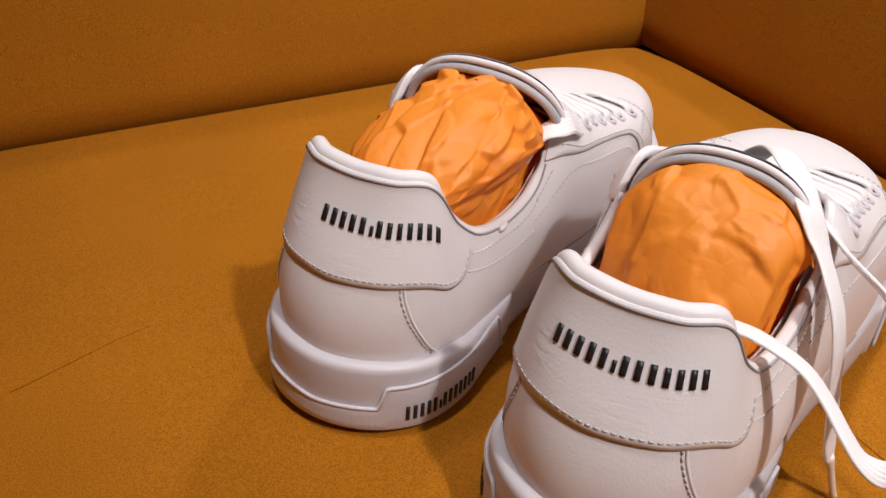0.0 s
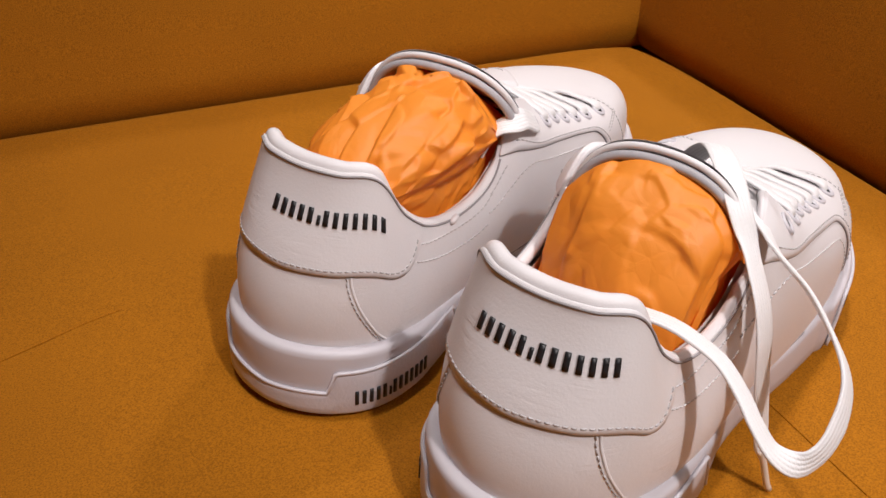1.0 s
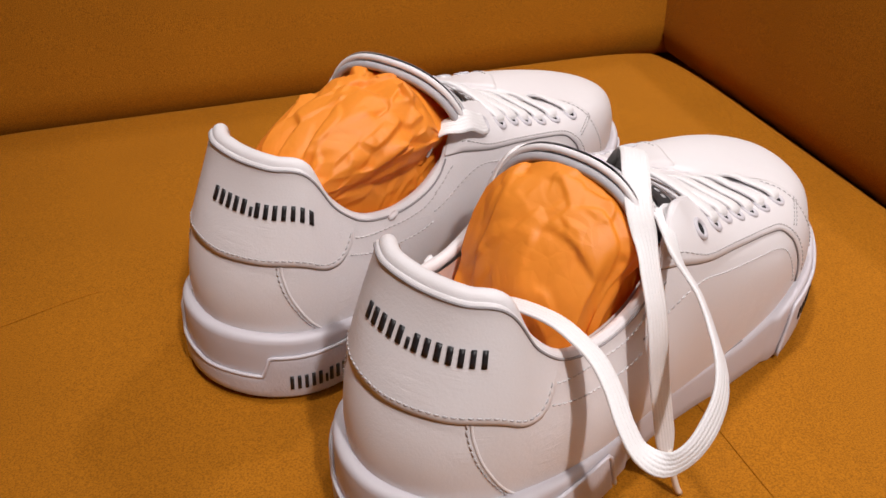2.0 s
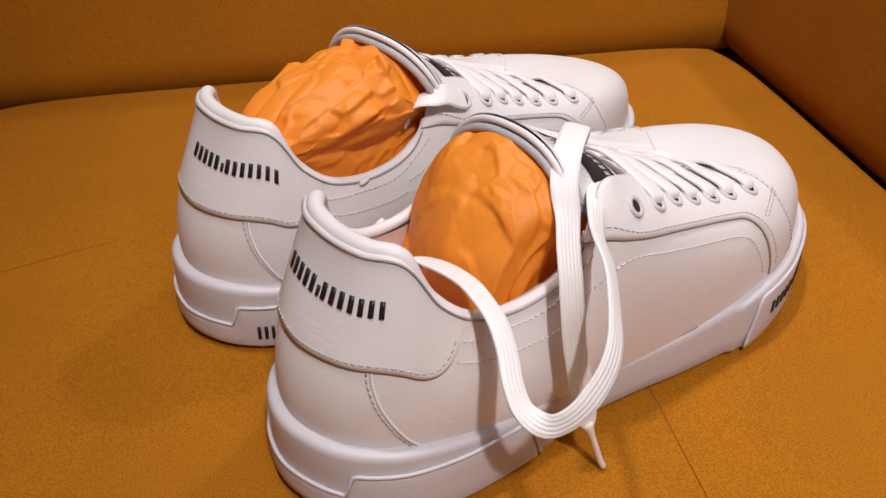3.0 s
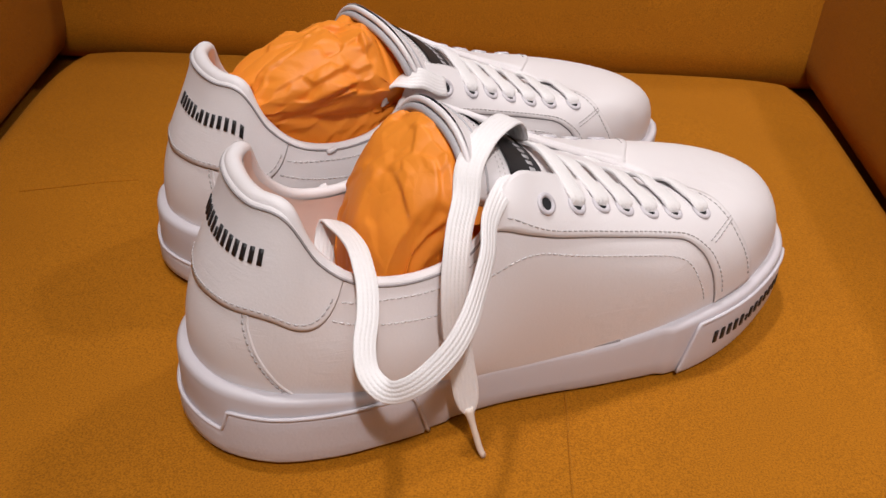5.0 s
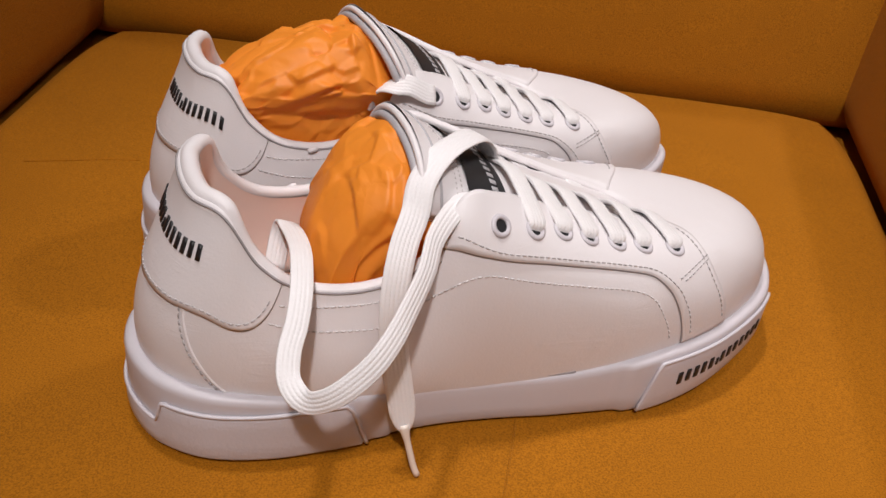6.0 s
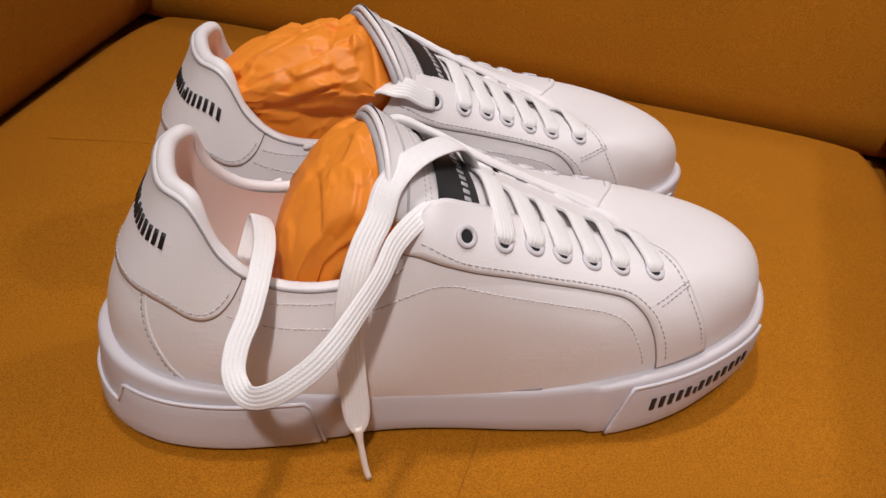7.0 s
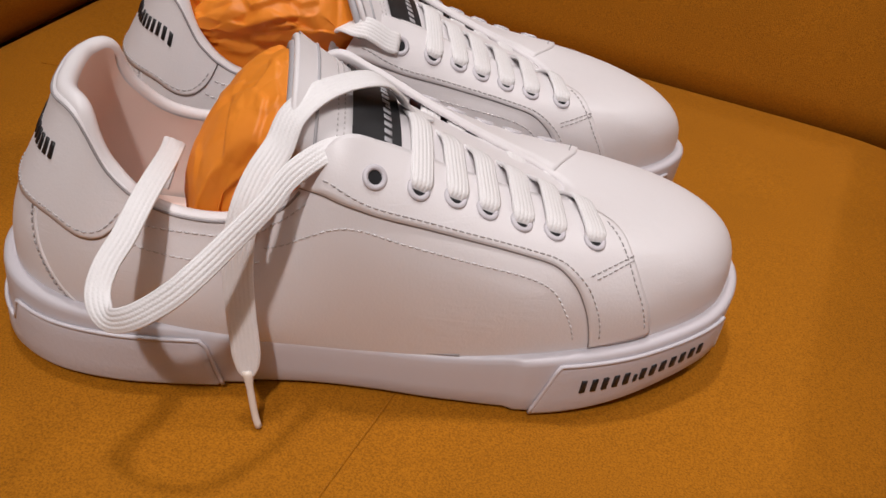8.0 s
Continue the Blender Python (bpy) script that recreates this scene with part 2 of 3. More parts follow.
def ring(lat, med):
    """Closed loop of stations: down the lateral side and back along the medial one."""
    return np.array(list(lat) + list(med[-2:0:-1]), float)


def loop(table, s):
    """Closed smooth curve through a ring of stations, s from 0 to 1 (0 heel, 0.5 toe)."""
    n = len(table)
    f = (np.asarray(s, float) % 1.0) * n
    i = np.floor(f).astype(int)
    f = f - i
    p0, p1, p2, p3 = (table[(i + k) % n] for k in (-1, 0, 1, 2))
    return p1 + 0.5 * f * (p2 - p0 + f * (2 * p0 - 5 * p1 + 4 * p2 - p3 + f * (3 * (p1 - p2) + p3 - p0)))


R_SX, R_SY = ring(SX, SX), ring(SY_LAT, SY_MED)
R_TX, R_TY, R_TZ = ring(TX, TX), ring(TY, [-y for y in TY]), ring(TZ, TZ)
R_IN, R_FZ, R_O1, R_H1, R_O2, R_H2 = (ring(q, q) for q in (IN, FZ, O1, H1, O2, H2))


def outline(s):
    """Plan of the sole and its outward normal."""
    x, y = loop(R_SX, s), loop(R_SY, s)
    e = 1e-3
    dx, dy = loop(R_SX, s + e) - loop(R_SX, s - e), loop(R_SY, s + e) - loop(R_SY, s - e)
    d = np.hypot(dx, dy)
    return x, y, dy / d, -dx / d


def upper_point(s, v):
    """A point of the upper: v runs from the sole's edge (0) to the topline (1)."""
    s, v = np.broadcast_arrays(np.asarray(s, float), np.asarray(v, float))
    x, y, nx, ny = outline(s)
    fz = loop(R_FZ, s)
    ins = loop(R_IN, s)
    b = np.stack([x - nx * ins, y - ny * ins, fz - 0.004], -1)
    t = np.stack([loop(R_TX, s), loop(R_TY, s), loop(R_TZ, s)], -1)
    n = np.stack([nx, ny, 0 * nx], -1)
    up = np.array([0, 0, 1.0])
    c1 = b + n * loop(R_O1, s)[..., None] + up * loop(R_H1, s)[..., None]
    c2 = t + n * loop(R_O2, s)[..., None] - up * loop(R_H2, s)[..., None]
    v = v[..., None]
    return b * (1 - v) ** 3 + 3 * c1 * v * (1 - v) ** 2 + 3 * c2 * v * v * (1 - v) + t * v ** 3


def upper_normal(s, v):
    e = 2e-3
    a = upper_point(s + e, v) - upper_point(np.asarray(s) - e, v)
    b = upper_point(s, np.minimum(np.asarray(v) + e, 1)) - upper_point(s, np.maximum(np.asarray(v) - e, 0))
    n = np.cross(a, b)
    return n / np.maximum(np.linalg.norm(n, axis=-1, keepdims=True), 1e-9)


# ---- the shoe ----
def patch(s, v, off, edge=0.0008):
    """A leather piece laid on the upper: a grid of (s, v), lifted, with its cut edges turned down."""
    p, n = upper_point(s, v), upper_normal(s, v)
    q = p + n * off
    low = p - n * edge
    big = np.zeros((q.shape[0] + 2, q.shape[1] + 2, 3))
    big[1:-1, 1:-1] = q
    big[0, 1:-1], big[-1, 1:-1], big[1:-1, 0], big[1:-1, -1] = low[0], low[-1], low[:, 0], low[:, -1]
    big[0, 0], big[0, -1], big[-1, 0], big[-1, -1] = low[0, 0], low[0, -1], low[-1, 0], low[-1, -1]
    return big


def curve_sv(points, n):
    """A smooth line in the upper's own coordinates."""
    return smooth_path([(s, v, 0) for s, v in points], n)[:, :2]


def stitches(line, off, pitch=0.0027, radius=0.00030):
    """Short threads along a line of (s, v) points."""
    p = upper_point(line[:, 0], line[:, 1])
    n = upper_normal(line[:, 0], line[:, 1])
    d = np.r_[0, np.cumsum(np.linalg.norm(np.diff(p, axis=0), axis=1))]
    out = []
    for k in range(int(d[-1] / pitch)):
        u = np.linspace(k * pitch, k * pitch + 0.66 * pitch, 4)
        q = np.stack([np.interp(u, d, p[:, c]) for c in range(3)], -1)
        m = np.stack([np.interp(u, d, n[:, c]) for c in range(3)], -1)
        lift = np.array([0.0, 1.0, 1.0, 0.0])[:, None] * 0.00035
        out.append(tube(q + m * (off - 0.0001 + lift), radius, 5))
    return merged(out)


def sole_height(s):
    return loop(R_FZ, s)


def sole_lift(x):
    f = np.clip((x - 0.203) / 0.080, 0, 1)
    h = np.clip((0.034 - x) / 0.034, 0, 1)
    return 0.0095 * f * f * (3 - 2 * f) + 0.0012 * h * h


def sole_point(s, z, off):
    """A point of the sole's side wall at a height, moved outward."""
    s, z, off = np.broadcast_arrays(np.asarray(s, float), np.asarray(z, float), np.asarray(off, float))
    x, y, nx, ny = outline(s)
    waist = np.clip((np.minimum(np.abs(s - 0.285), np.abs(s - 0.715)) - 0.074) / 0.0035, 0, 1)
    waist = waist * waist * (3 - 2 * waist)
    o = off - 0.0015 * (1 - waist)
    return np.stack([x + nx * o, y + ny * o, z + sole_lift(x) * np.clip(1 - z / 0.034, 0, 1)], -1)


def heel_panel_top(s):
    """Height of the heel panel's upper edge: low across the back, a step up on either side."""
    a = np.abs(((s + 0.5) % 1) - 0.5)
    step = np.clip((a - 0.050) / 0.007, 0, 1)
    step = step * step * (3 - 2 * step)
    return 0.0125 + 0.0115 * step + 0.001 * np.sin(a * 40) * (1 - step)


def toe_panel_top(a):
    return 0.0265 + 0.0012 * np.sin((a - 0.37) * 30)


def bars(surface, u0, u1, v0, v1, count, parent, mat, name="lettering_bar", dot=5):
    """A row of plain bars of the size of a printed name on a surface function of (u, v, lift)."""
    widths = [0.62 if i == dot else 1.0 for i in range(count)]
    total = sum(widths)
    u = 0.0
    pieces = []
    for i, w in enumerate(widths):
        a, b = u / total, (u + w * 0.80) / total
        top = 1.0 if i != dot else 0.62
        for x0, y0, x1, y1 in ((0.34, 0.06, 0.34, 0.94),):
            k = np.linspace(-0.06, 1.06, 4)
            cx, cy = x0 + (x1 - x0) * k, y0 + (y1 - y0) * k
            pen = np.array([-0.30, 0.0, 0.30])[:, None]
            tx, ty = (x1 - x0), (y1 - y0)
            ln = math.hypot(tx, ty)
            U = u0 + (u1 - u0) * (a + (b - a) * (cx[None] - pen * ty / ln))
            V = v0 + (v1 - v0) * top * (cy[None] + pen * tx / ln)
            g = np.zeros((5, 6, 3))
            g[1:-1, 1:-1] = surface(U, V, 0.0006)
            lo = surface(U, V, -0.0003)
            g[0, 1:-1], g[-1, 1:-1], g[1:-1, 0], g[1:-1, -1] = lo[0], lo[-1], lo[:, 0], lo[:, -1]
            g[0, 0], g[0, -1], g[-1, 0], g[-1, -1] = lo[0, 0], lo[0, -1], lo[-1, 0], lo[-1, -1]
            pieces.append(sheet(g))
        u += w
    v, f = merged(pieces)
    return v, f


EYES = [(.324, .834), (.351, .821), (.370, .823), (.385, .793), (.400, .757), (.414, .723), (.430, .673)]


def eyelet_at(i, side):
    s, v = EYES[i]
    s = s if side > 0 else 1 - s
    return upper_point(s, v), upper_normal(s, v)


def tongue_point(f, w, shift=0.0, lift=0.0, wide=0.0, twist=0.0):
    """The tongue: f from under the vamp (0) to its free top (1), w across from -1 to 1."""
    f, w = np.broadcast_arrays(np.asarray(f, float), np.asarray(w, float))
    x = 0.228 - 0.120 * f - 0.001 * np.abs(w) ** 2 * f ** 4 + twist * np.clip(w + 0.2, 0, 2) ** 2 * f ** 4
    half = 0.0275 + 0.0045 * f ** 2 + wide * f ** 3
    z = 0.0655 + 0.0405 * f + 0.017 * f ** 3 + lift * f ** 2
    drop = (0.006 + 0.017 * f ** 2) * np.abs(w) ** 2.3
    y = half * np.sin(w * 1.35) / np.sin(1.35) + 0.001 + shift * f ** 2
    return np.stack([x, y, z - drop], -1)


def edge_station(x, side):
    """Station of the throat's edge at a distance from the heel, on one side."""
    k = np.linspace(0.27, 0.5, 240)
    at = float(np.interp(x, loop(R_TX, k), k))
    return at if side > 0 else 1 - at


def build_shoe(at, hand, label, text_centre, tongue_lean):
    """One low sneaker. hand 1: its lateral side lies to its right; -1: mirrored."""
    shoe = tagged(new("sneaker"), label, "shoe", "pair of sneakers")
    shoe.matrix_world = at

    def add(name, vf, mat, tag="", parent=None, uv=None, smooth=True):
        v, f = vf
        v = np.array(v, float)
        v[:, 1] *= hand
        if hand < 0:
            f = [tuple(reversed(q)) for q in f]
        return shaped(name, v, f, mat, parent or shoe, tag, smooth, uv)

    # upper: one lasted skin with a turned-in edge
    s = np.arange(220) / 220
    v = np.linspace(0, 1, 34)
    S, V = np.meshgrid(s, v, indexing="ij")
    skin = upper_point(S, V)
    rim_n = upper_normal(s, np.full_like(s, 0.995))
    skin = np.concatenate([skin, (skin[:, -1] - rim_n * 0.0022)[:, None], (upper_point(s, np.full_like(s, 0.93)) - rim_n * 0.0026)[:, None]], 1)
    upper = add("upper", sheet(skin, closed_u=True), LEATHER)

    # lining, insole
    s2 = np.linspace(-0.272, 0.272, 130)
    S, V = np.meshgrid(s2, np.linspace(1, 0.02, 24), indexing="ij")
    inner = upper_point(S, V) - upper_normal(S, V) * (0.0065 + 0.002 * np.sin(V * 3.1)[..., None])
    add("lining", sheet(inner), LINING, "blush pink leather lining")
    a = np.linspace(0, 1, 90)
    x, y, nx, ny = outline(a)
    rimline = np.stack([x - nx * 0.011, y - ny * 0.011, 0 * x + 0.034], -1)
    centre = np.tile(np.array([[0.13, 0.0, 0.036]]), (90, 1))
    add("insole", sheet(np.stack([rimline, (rimline + centre) / 2, centre], 1)), LINING)

    # padded collar roll
    s3 = np.linspace(-0.268, 0.268, 150)
    x, y, nx, ny = outline(s3)
    edge = upper_point(s3, np.ones_like(s3))
    nrm = upper_normal(s3, np.full_like(s3, 0.98))
    r = 0.0029 + 0.0006 * np.cos(s3 * 12)
    r *= np.clip((0.2695 - np.abs(s3)) / 0.02, 0.45, 1)
    add("collar", tube(edge - nrm * (r[:, None] * 0.80) - np.array([0, 0, 0.0012]), r, 14), LEATHER, "padded white leather collar roll")

    # heel counter
    end = 0.150
    su = np.linspace(-1, 1, 90)
    low = 0.445 + 0.03 * np.abs(su) + 0.49 * np.clip((np.abs(su) - 0.62) / 0.38, 0, 1) ** 2.2
    f = np.linspace(0, 1, 22)
    S = np.repeat((su * end)[:, None], 22, 1)
    V = low[:, None] + (0.985 - low[:, None]) * f[None]
    counter = add("heel_counter", sheet(patch(S, V, 0.0011)), LEATHER)
    su2 = su[3:-3]
    line = np.stack([su2 * end * 0.985, (low + 0.028)[3:-3]], -1)
    add("stitching", stitches(line, 0.0011), THREAD_GREY, parent=counter)
    # raw edge of the counter, its grey including the shade just below it
    cut = np.stack([su * end, low], -1)
    add("cut_edge", tube(upper_point(cut[:, 0], cut[:, 1]) + upper_normal(cut[:, 0], cut[:, 1]) * 0.0004, 0.00045, 6), EDGE, "", counter)
    s4 = np.linspace(-0.262, 0.262, 150)
    add("collar_seam", tube(upper_point(s4, np.full(150, 0.965)) + upper_normal(s4, np.full(150, 0.965)) * (0.0002 + 0.0011 * (np.abs(s4) < end))[:, None], 0.0005, 6), EDGE)

    knot = upper_point(np.linspace(-0.196, -0.188, 6), np.full(6, 0.985)) + upper_normal(np.full(6, -0.19), np.full(6, 0.97)) * 0.0012
    add("binding_end", tube(knot - np.linspace(0, 1, 6)[:, None] * np.array([0, 0, 0.0022]), [0.0009, 0.0013, 0.0014, 0.0014, 0.0013, 0.0008], 8), LEATHER)

    def on_counter(U, Vv, lift):
        return upper_point(U, Vv) + upper_normal(U, Vv) * (0.0011 + lift)

    if hand > 0:
        c0, c1 = text_centre - 0.056, text_centre + 0.056
    else:
        c0, c1 = 1 + text_centre + 0.056, 1 + text_centre - 0.056
    add("heel_print", bars(on_counter, c0, c1, 0.705, 0.785, 13, counter, BLACK), BLACK, "row of black printed bars", counter)

    # back seams under the counter
    for side in (1, -1):
        seam = curve_sv([(.059 * side, .455), (.062 * side, .38), (.071 * side, .26), (.086 * side, .13), (.098 * side, .05)], 50)
        add("stitching", stitches(seam, 0.0003), THREAD_GREY)
        seam2 = seam + np.array([0.0035 * side, 0])
        add("seam_edge", tube(upper_point(seam2[:, 0], seam2[:, 1]), 0.0006, 6), LEATHER)

    # eyestays with their stitch rows and the toe seam, on both sides
    for side in (1, -1):
        def flip(pts):
            return [(s_ if side > 0 else 1 - s_, v_) for s_, v_ in pts]

        lowline = curve_sv([(.262, .985), (.276, .857), (.292, .745), (.310, .694), (.331, .668), (.352, .645), (.372, .612), (.388, .568),
                            (.3965, .520), (.397, .42), (.394, .30), (.391, .17), (.390, .06)], 90)
        front = curve_sv([(.470, .985), (.459, .80), (.438, .575), (.4255, .39), (.420, .22), (.418, .06)], 40)
        toplen = 62
        tl = np.stack([np.linspace(.262, .470, toplen), np.full(toplen, .985)], -1)
        far_edge = np.vstack([tl, front[1:]])
        d = np.r_[0, np.cumsum(np.linalg.norm(np.diff(upper_point(far_edge[:, 0], far_edge[:, 1]), axis=0), axis=1))]
        u = np.linspace(0, d[-1], 90)
        far_edge = np.stack([np.interp(u, d, far_edge[:, 0]), np.interp(u, d, far_edge[:, 1])], -1)
        f = np.linspace(0, 1, 16)[None, :, None]
        G = lowline[:, None] * (1 - f) + far_edge[:, None] * f
        if side < 0:
            G = np.stack([1 - G[..., 0], G[..., 1]], -1)
        vf = sheet(patch(G[..., 0], G[..., 1], 0.0010), flip=side > 0)
        stay = add("eyestay", vf, LEATHER)
        # raw edge of the stay, with its gap shade in the same grey
        cut = G[:, 0]
        add("cut_edge", tube(upper_point(cut[:, 0], cut[:, 1]) + upper_normal(cut[:, 0], cut[:, 1]) * 0.0004, 0.00045, 6), EDGE, "", stay)
        for pts, mat, off in (
            ([(.283, .865), (.296, .780), (.312, .724), (.333, .697), (.354, .674), (.374, .642), (.391, .600), (.401, .545), (.4015, .42), (.3985, .30), (.3955, .17), (.394, .08)], THREAD_GREY, .0010),
            ([(.4365, .555), (.420, .500), (.405, .452)], THREAD_GREY, .0010),
            ([(.4335, .525), (.418, .470), (.404, .425)], THREAD_GREY, .0010),
            ([(.455, .80), (.435, .575), (.4225, .39), (.417, .22), (.415, .08)], THREAD_GREY, .0010),
        ):
            add("stitching", stitches(curve_sv(flip(pts), 140), off), mat, parent=stay)
        for pts in (
            [(.234, .778), (.255, .755), (.272, .695), (.288, .648), (.308, .612), (.335, .565), (.360, .515), (.378, .460), (.385, .39), (.384, .25), (.383, .08)],
            [(.240, .905), (.257, .895), (.273, .845)],
            [(.145, .79), (.184, .862), (.222, .870), (.247, .905)],
            [(.133, .632), (.163, .662), (.190, .680), (.213, .682), (.234, .70)],
        ):
            add("stitching", stitches(curve_sv(flip(pts), 140), 0.0001), THREAD)

    # tongue with its bound edge and woven label
    def tp(f_, w_):
        return tongue_point(f_, w_, *tongue_lean)

    F, W = np.meshgrid(np.linspace(0, 1, 40), np.linspace(-1, 1, 26), indexing="ij")
    top = tp(F, W)
    under = top - np.array([0.35, 0, 0.9]) * 0.0040
    g = np.concatenate([top, under[:, ::-1]], 1)
    tongue = add("tongue", sheet(g, closed_v=True, flip=True), LEATHER)
    w = np.linspace(-1, 1, 40)
    rim = tp(np.ones(40), w) - np.array([0.35, 0, 0.9]) * 0.0024
    add("binding", tube(rim, 0.0014, 10), LEATHER, "", tongue)
    lip = tp(np.full(40, 0.985), w) - np.array([0.35, 0, 0.9]) * 0.0048 - np.array([0.0022, 0, 0])
    add("edge_piping", tube(lip, 0.0019, 8), PIPING, "grey bound edge", tongue)
    F, W = np.meshgrid(np.linspace(0.55, 0.975, 16), np.linspace(-0.95, 0.95, 24), indexing="ij")
    add("tongue_lining", sheet(tp(F, W) - np.array([0.35, 0, 0.9]) * 0.0047, flip=True), LINING, "blush pink leather lining", tongue)
    F, W = np.meshgrid(np.linspace(0.69, 0.845, 8), np.linspace(-0.78, 0.78, 18), indexing="ij")
    base = tp(F, W)
    n = np.array([0.35, 0, 0.93])
    lab = np.concatenate([base + n * 0.0012, (base - n * 0.0005)[:, ::-1]], 1)
    label_ob = add("label", sheet(lab, closed_v=True, flip=True), LABEL, "black woven label with silver bars", tongue)

    def on_label(U, Vv, lift):
        return tp(Vv, U) + n * (0.0012 + lift * 0.5)

    add("label_print", bars(on_label, -0.62, 0.62, 0.722, 0.746, 13, label_ob, SILVER), SILVER, "", label_ob)
    q = tp(np.full(60, 0.945), np.linspace(-0.97, 0.97, 60)) + n * 0.0001
    add("seam_edge", tube(q, 0.0006, 6), PIPING, "", tongue)
    dash = []
    for f_ in (0.885, 0.865):
        q = tp(np.full(240, f_), np.linspace(-0.9, 0.9, 240)) + n * 0.0002
        dash += [tube(q[k:k + 4], 0.00028, 5) for k in range(0, 234, 7)]
    add("stitching", merged(dash), THREAD, "", tongue)

    # eyelets
    for side in (1, -1):
        for i in range(7):
            c, m = eyelet_at(i, side)
            t1 = np.cross(m, [0, 0, 1.0])
            t1 /= np.linalg.norm(t1)
            t2 = np.cross(m, t1)
            w = np.linspace(0, 2 * np.pi, 24, endpoint=False)
            k = np.linspace(0, 2 * np.pi, 8, endpoint=False)
            rr = 0.0036 + 0.0011 * np.cos(k)
            g = (c + m * 0.0011)[None, None] + rr[None, :, None] * (np.cos(w)[:, None, None] * t1 + np.sin(w)[:, None, None] * t2) + (0.0009 * np.sin(k))[None, :, None] * m
            eye = add("eyelet", sheet(g, closed_u=True, closed_v=True), RUBBER, "white enamelled eyelet")
            # flat dark disc drawn for the shaded inside; the leather is not pierced
            disc = (c + m * 0.00118)[None, None] + np.array([0.0, 0.0027])[None, :, None] * (np.cos(w)[:, None, None] * t1 + np.sin(w)[:, None, None] * t2)
            add("hole_shade_disc", sheet(disc, closed_u=True), HOLE, "", eye)

    # sole
    s = np.arange(240) / 240
    h = sole_height(s)
    rows = [(-0.010, 0 * h + 0.0016), (-0.0030, 0 * h + 0.0016), (-0.0010, 0 * h + 0.0021), (0, 0 * h + 0.0036), (0.0003, h * 0.4), (0.0003, h * 0.7),
            (0.0003, h - 0.0034), (0.0000, h - 0.0017), (-0.0008, h - 0.0006), (-0.0020, h - 0.0001), (-0.0050, h + 0.0001), (-0.0068, h - 0.0012), (-0.010, h - 0.006)]
    g = np.stack([sole_point(s, z, o) for o, z in rows], 1)
    v1, f1 = sheet(g, closed_u=True)
    n0 = len(rows)
    f1.append(tuple(i * n0 for i in range(240)))
    sole = add("sole", (v1, f1), RUBBER, "white rubber cup sole")

    # dark bead for the glue joint, with the shade under the upper painted in
    for side in (1, -1):
        a = side * np.linspace(0.214, 0.335, 70)
        add("welt_joint_shade", tube(sole_point(a, sole_height(a) + 0.0002, -0.0012), 0.0005, 6), EDGE)

    def panel(name, a0, a1, top, slant, mat):
        u = np.linspace(0, 1, 120)
        f = np.array([0.0, 0.0, 0.05, 0.35, 0.7, 0.93, 1.0, 1.0])
        lift = np.array([-0.001, 0.0009, 0.0014, 0.0015, 0.0015, 0.0013, 0.0008, -0.001])
        A = (a0 + (a1 - a0) * u)[:, None] + f[None] * (slant[0] * (1 - u) + slant[1] * u)[:, None]
        Z = 0.0022 + (top(A[:, -1])[:, None] - 0.0022) * f[None]
        L = np.repeat(lift[None], 120, 0)
        L[0], L[-1] = -0.001, -0.001
        body = sheet(sole_point(A, Z, L))
        ob = add(name, body, mat, "", sole)
        path = np.concatenate([sole_point(np.full(10, a0) + slant[0] * np.linspace(0, 1, 10), 0.003 + (top(np.array([a0 + slant[0]])) - 0.003) * np.linspace(0, 1, 10), 0.0011)[:-1],
                               sole_point(A[:, -1], Z[:, -1] + 0.0006, 0.0011)[1:-1],
                               sole_point(np.full(10, a1) + slant[1] * np.linspace(1, 0, 10), 0.003 + (top(np.array([a1 + slant[1]])) - 0.003) * np.linspace(1, 0, 10), 0.0011)[1:]])
        add("moulded_rim", tube(path, 0.00085, 8), RUBBER, "", ob)
        return ob

    heel = panel("heel_panel", -0.1925, 0.1925, heel_panel_top, (0.012, -0.012), RUBBER_GRAINED)
    toe = panel("toe_panel", 0.369, 0.462, toe_panel_top, (0.008, -0.002), RUBBER_GRAINED)
    toe2 = panel("toe_panel", 0.631, 0.538, toe_panel_top, (-0.008, 0.002), RUBBER_GRAINED)

    def on_sole(U, Vv, lift):
        return sole_point(U, Vv, 0.0015 + lift)

    rev = hand < 0
    add("sole_print", bars(on_sole, *((0.448, 0.388) if rev else (0.388, 0.448)), 0.0130, 0.0195, 13, toe, BLACK), BLACK, "row of raised black bars", toe)
    add("sole_print", bars(on_sole, *((0.930, 0.860) if rev else (0.860, 0.930)), 0.0075, 0.0145, 13, heel, BLACK), BLACK, "row of raised black bars", heel)
    # thin outsole; its dark colour also paints the contact shade at the ground
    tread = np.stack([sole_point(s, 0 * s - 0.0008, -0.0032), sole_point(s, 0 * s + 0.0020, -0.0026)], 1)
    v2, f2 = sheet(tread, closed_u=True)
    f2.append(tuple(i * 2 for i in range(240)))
    add("outsole", (v2, f2), OUTSOLE, "thin grey outsole edge, darkened with the shade under the sole", sole)

    # laces: each rises from an eyelet, crosses the tongue and dives under the other side's edge
    m = np.array([0.35, 0, 0.94])

    def strand(i, side, arch, ahead, rise=0.0026):
        a, up = eyelet_at(i, side)
        s_ = edge_station(min(a[0] + ahead, 0.2165), -side)
        edge, inn = upper_point(s_, 1.0), upper_normal(s_, 0.97)
        b = edge - inn * 0.0062 - m * 0.0012
        mid = (a + b) / 2 + m * (arch + 0.0034)
        q1 = a * 0.72 + b * 0.28 + m * (arch * 0.9 + 0.0022)
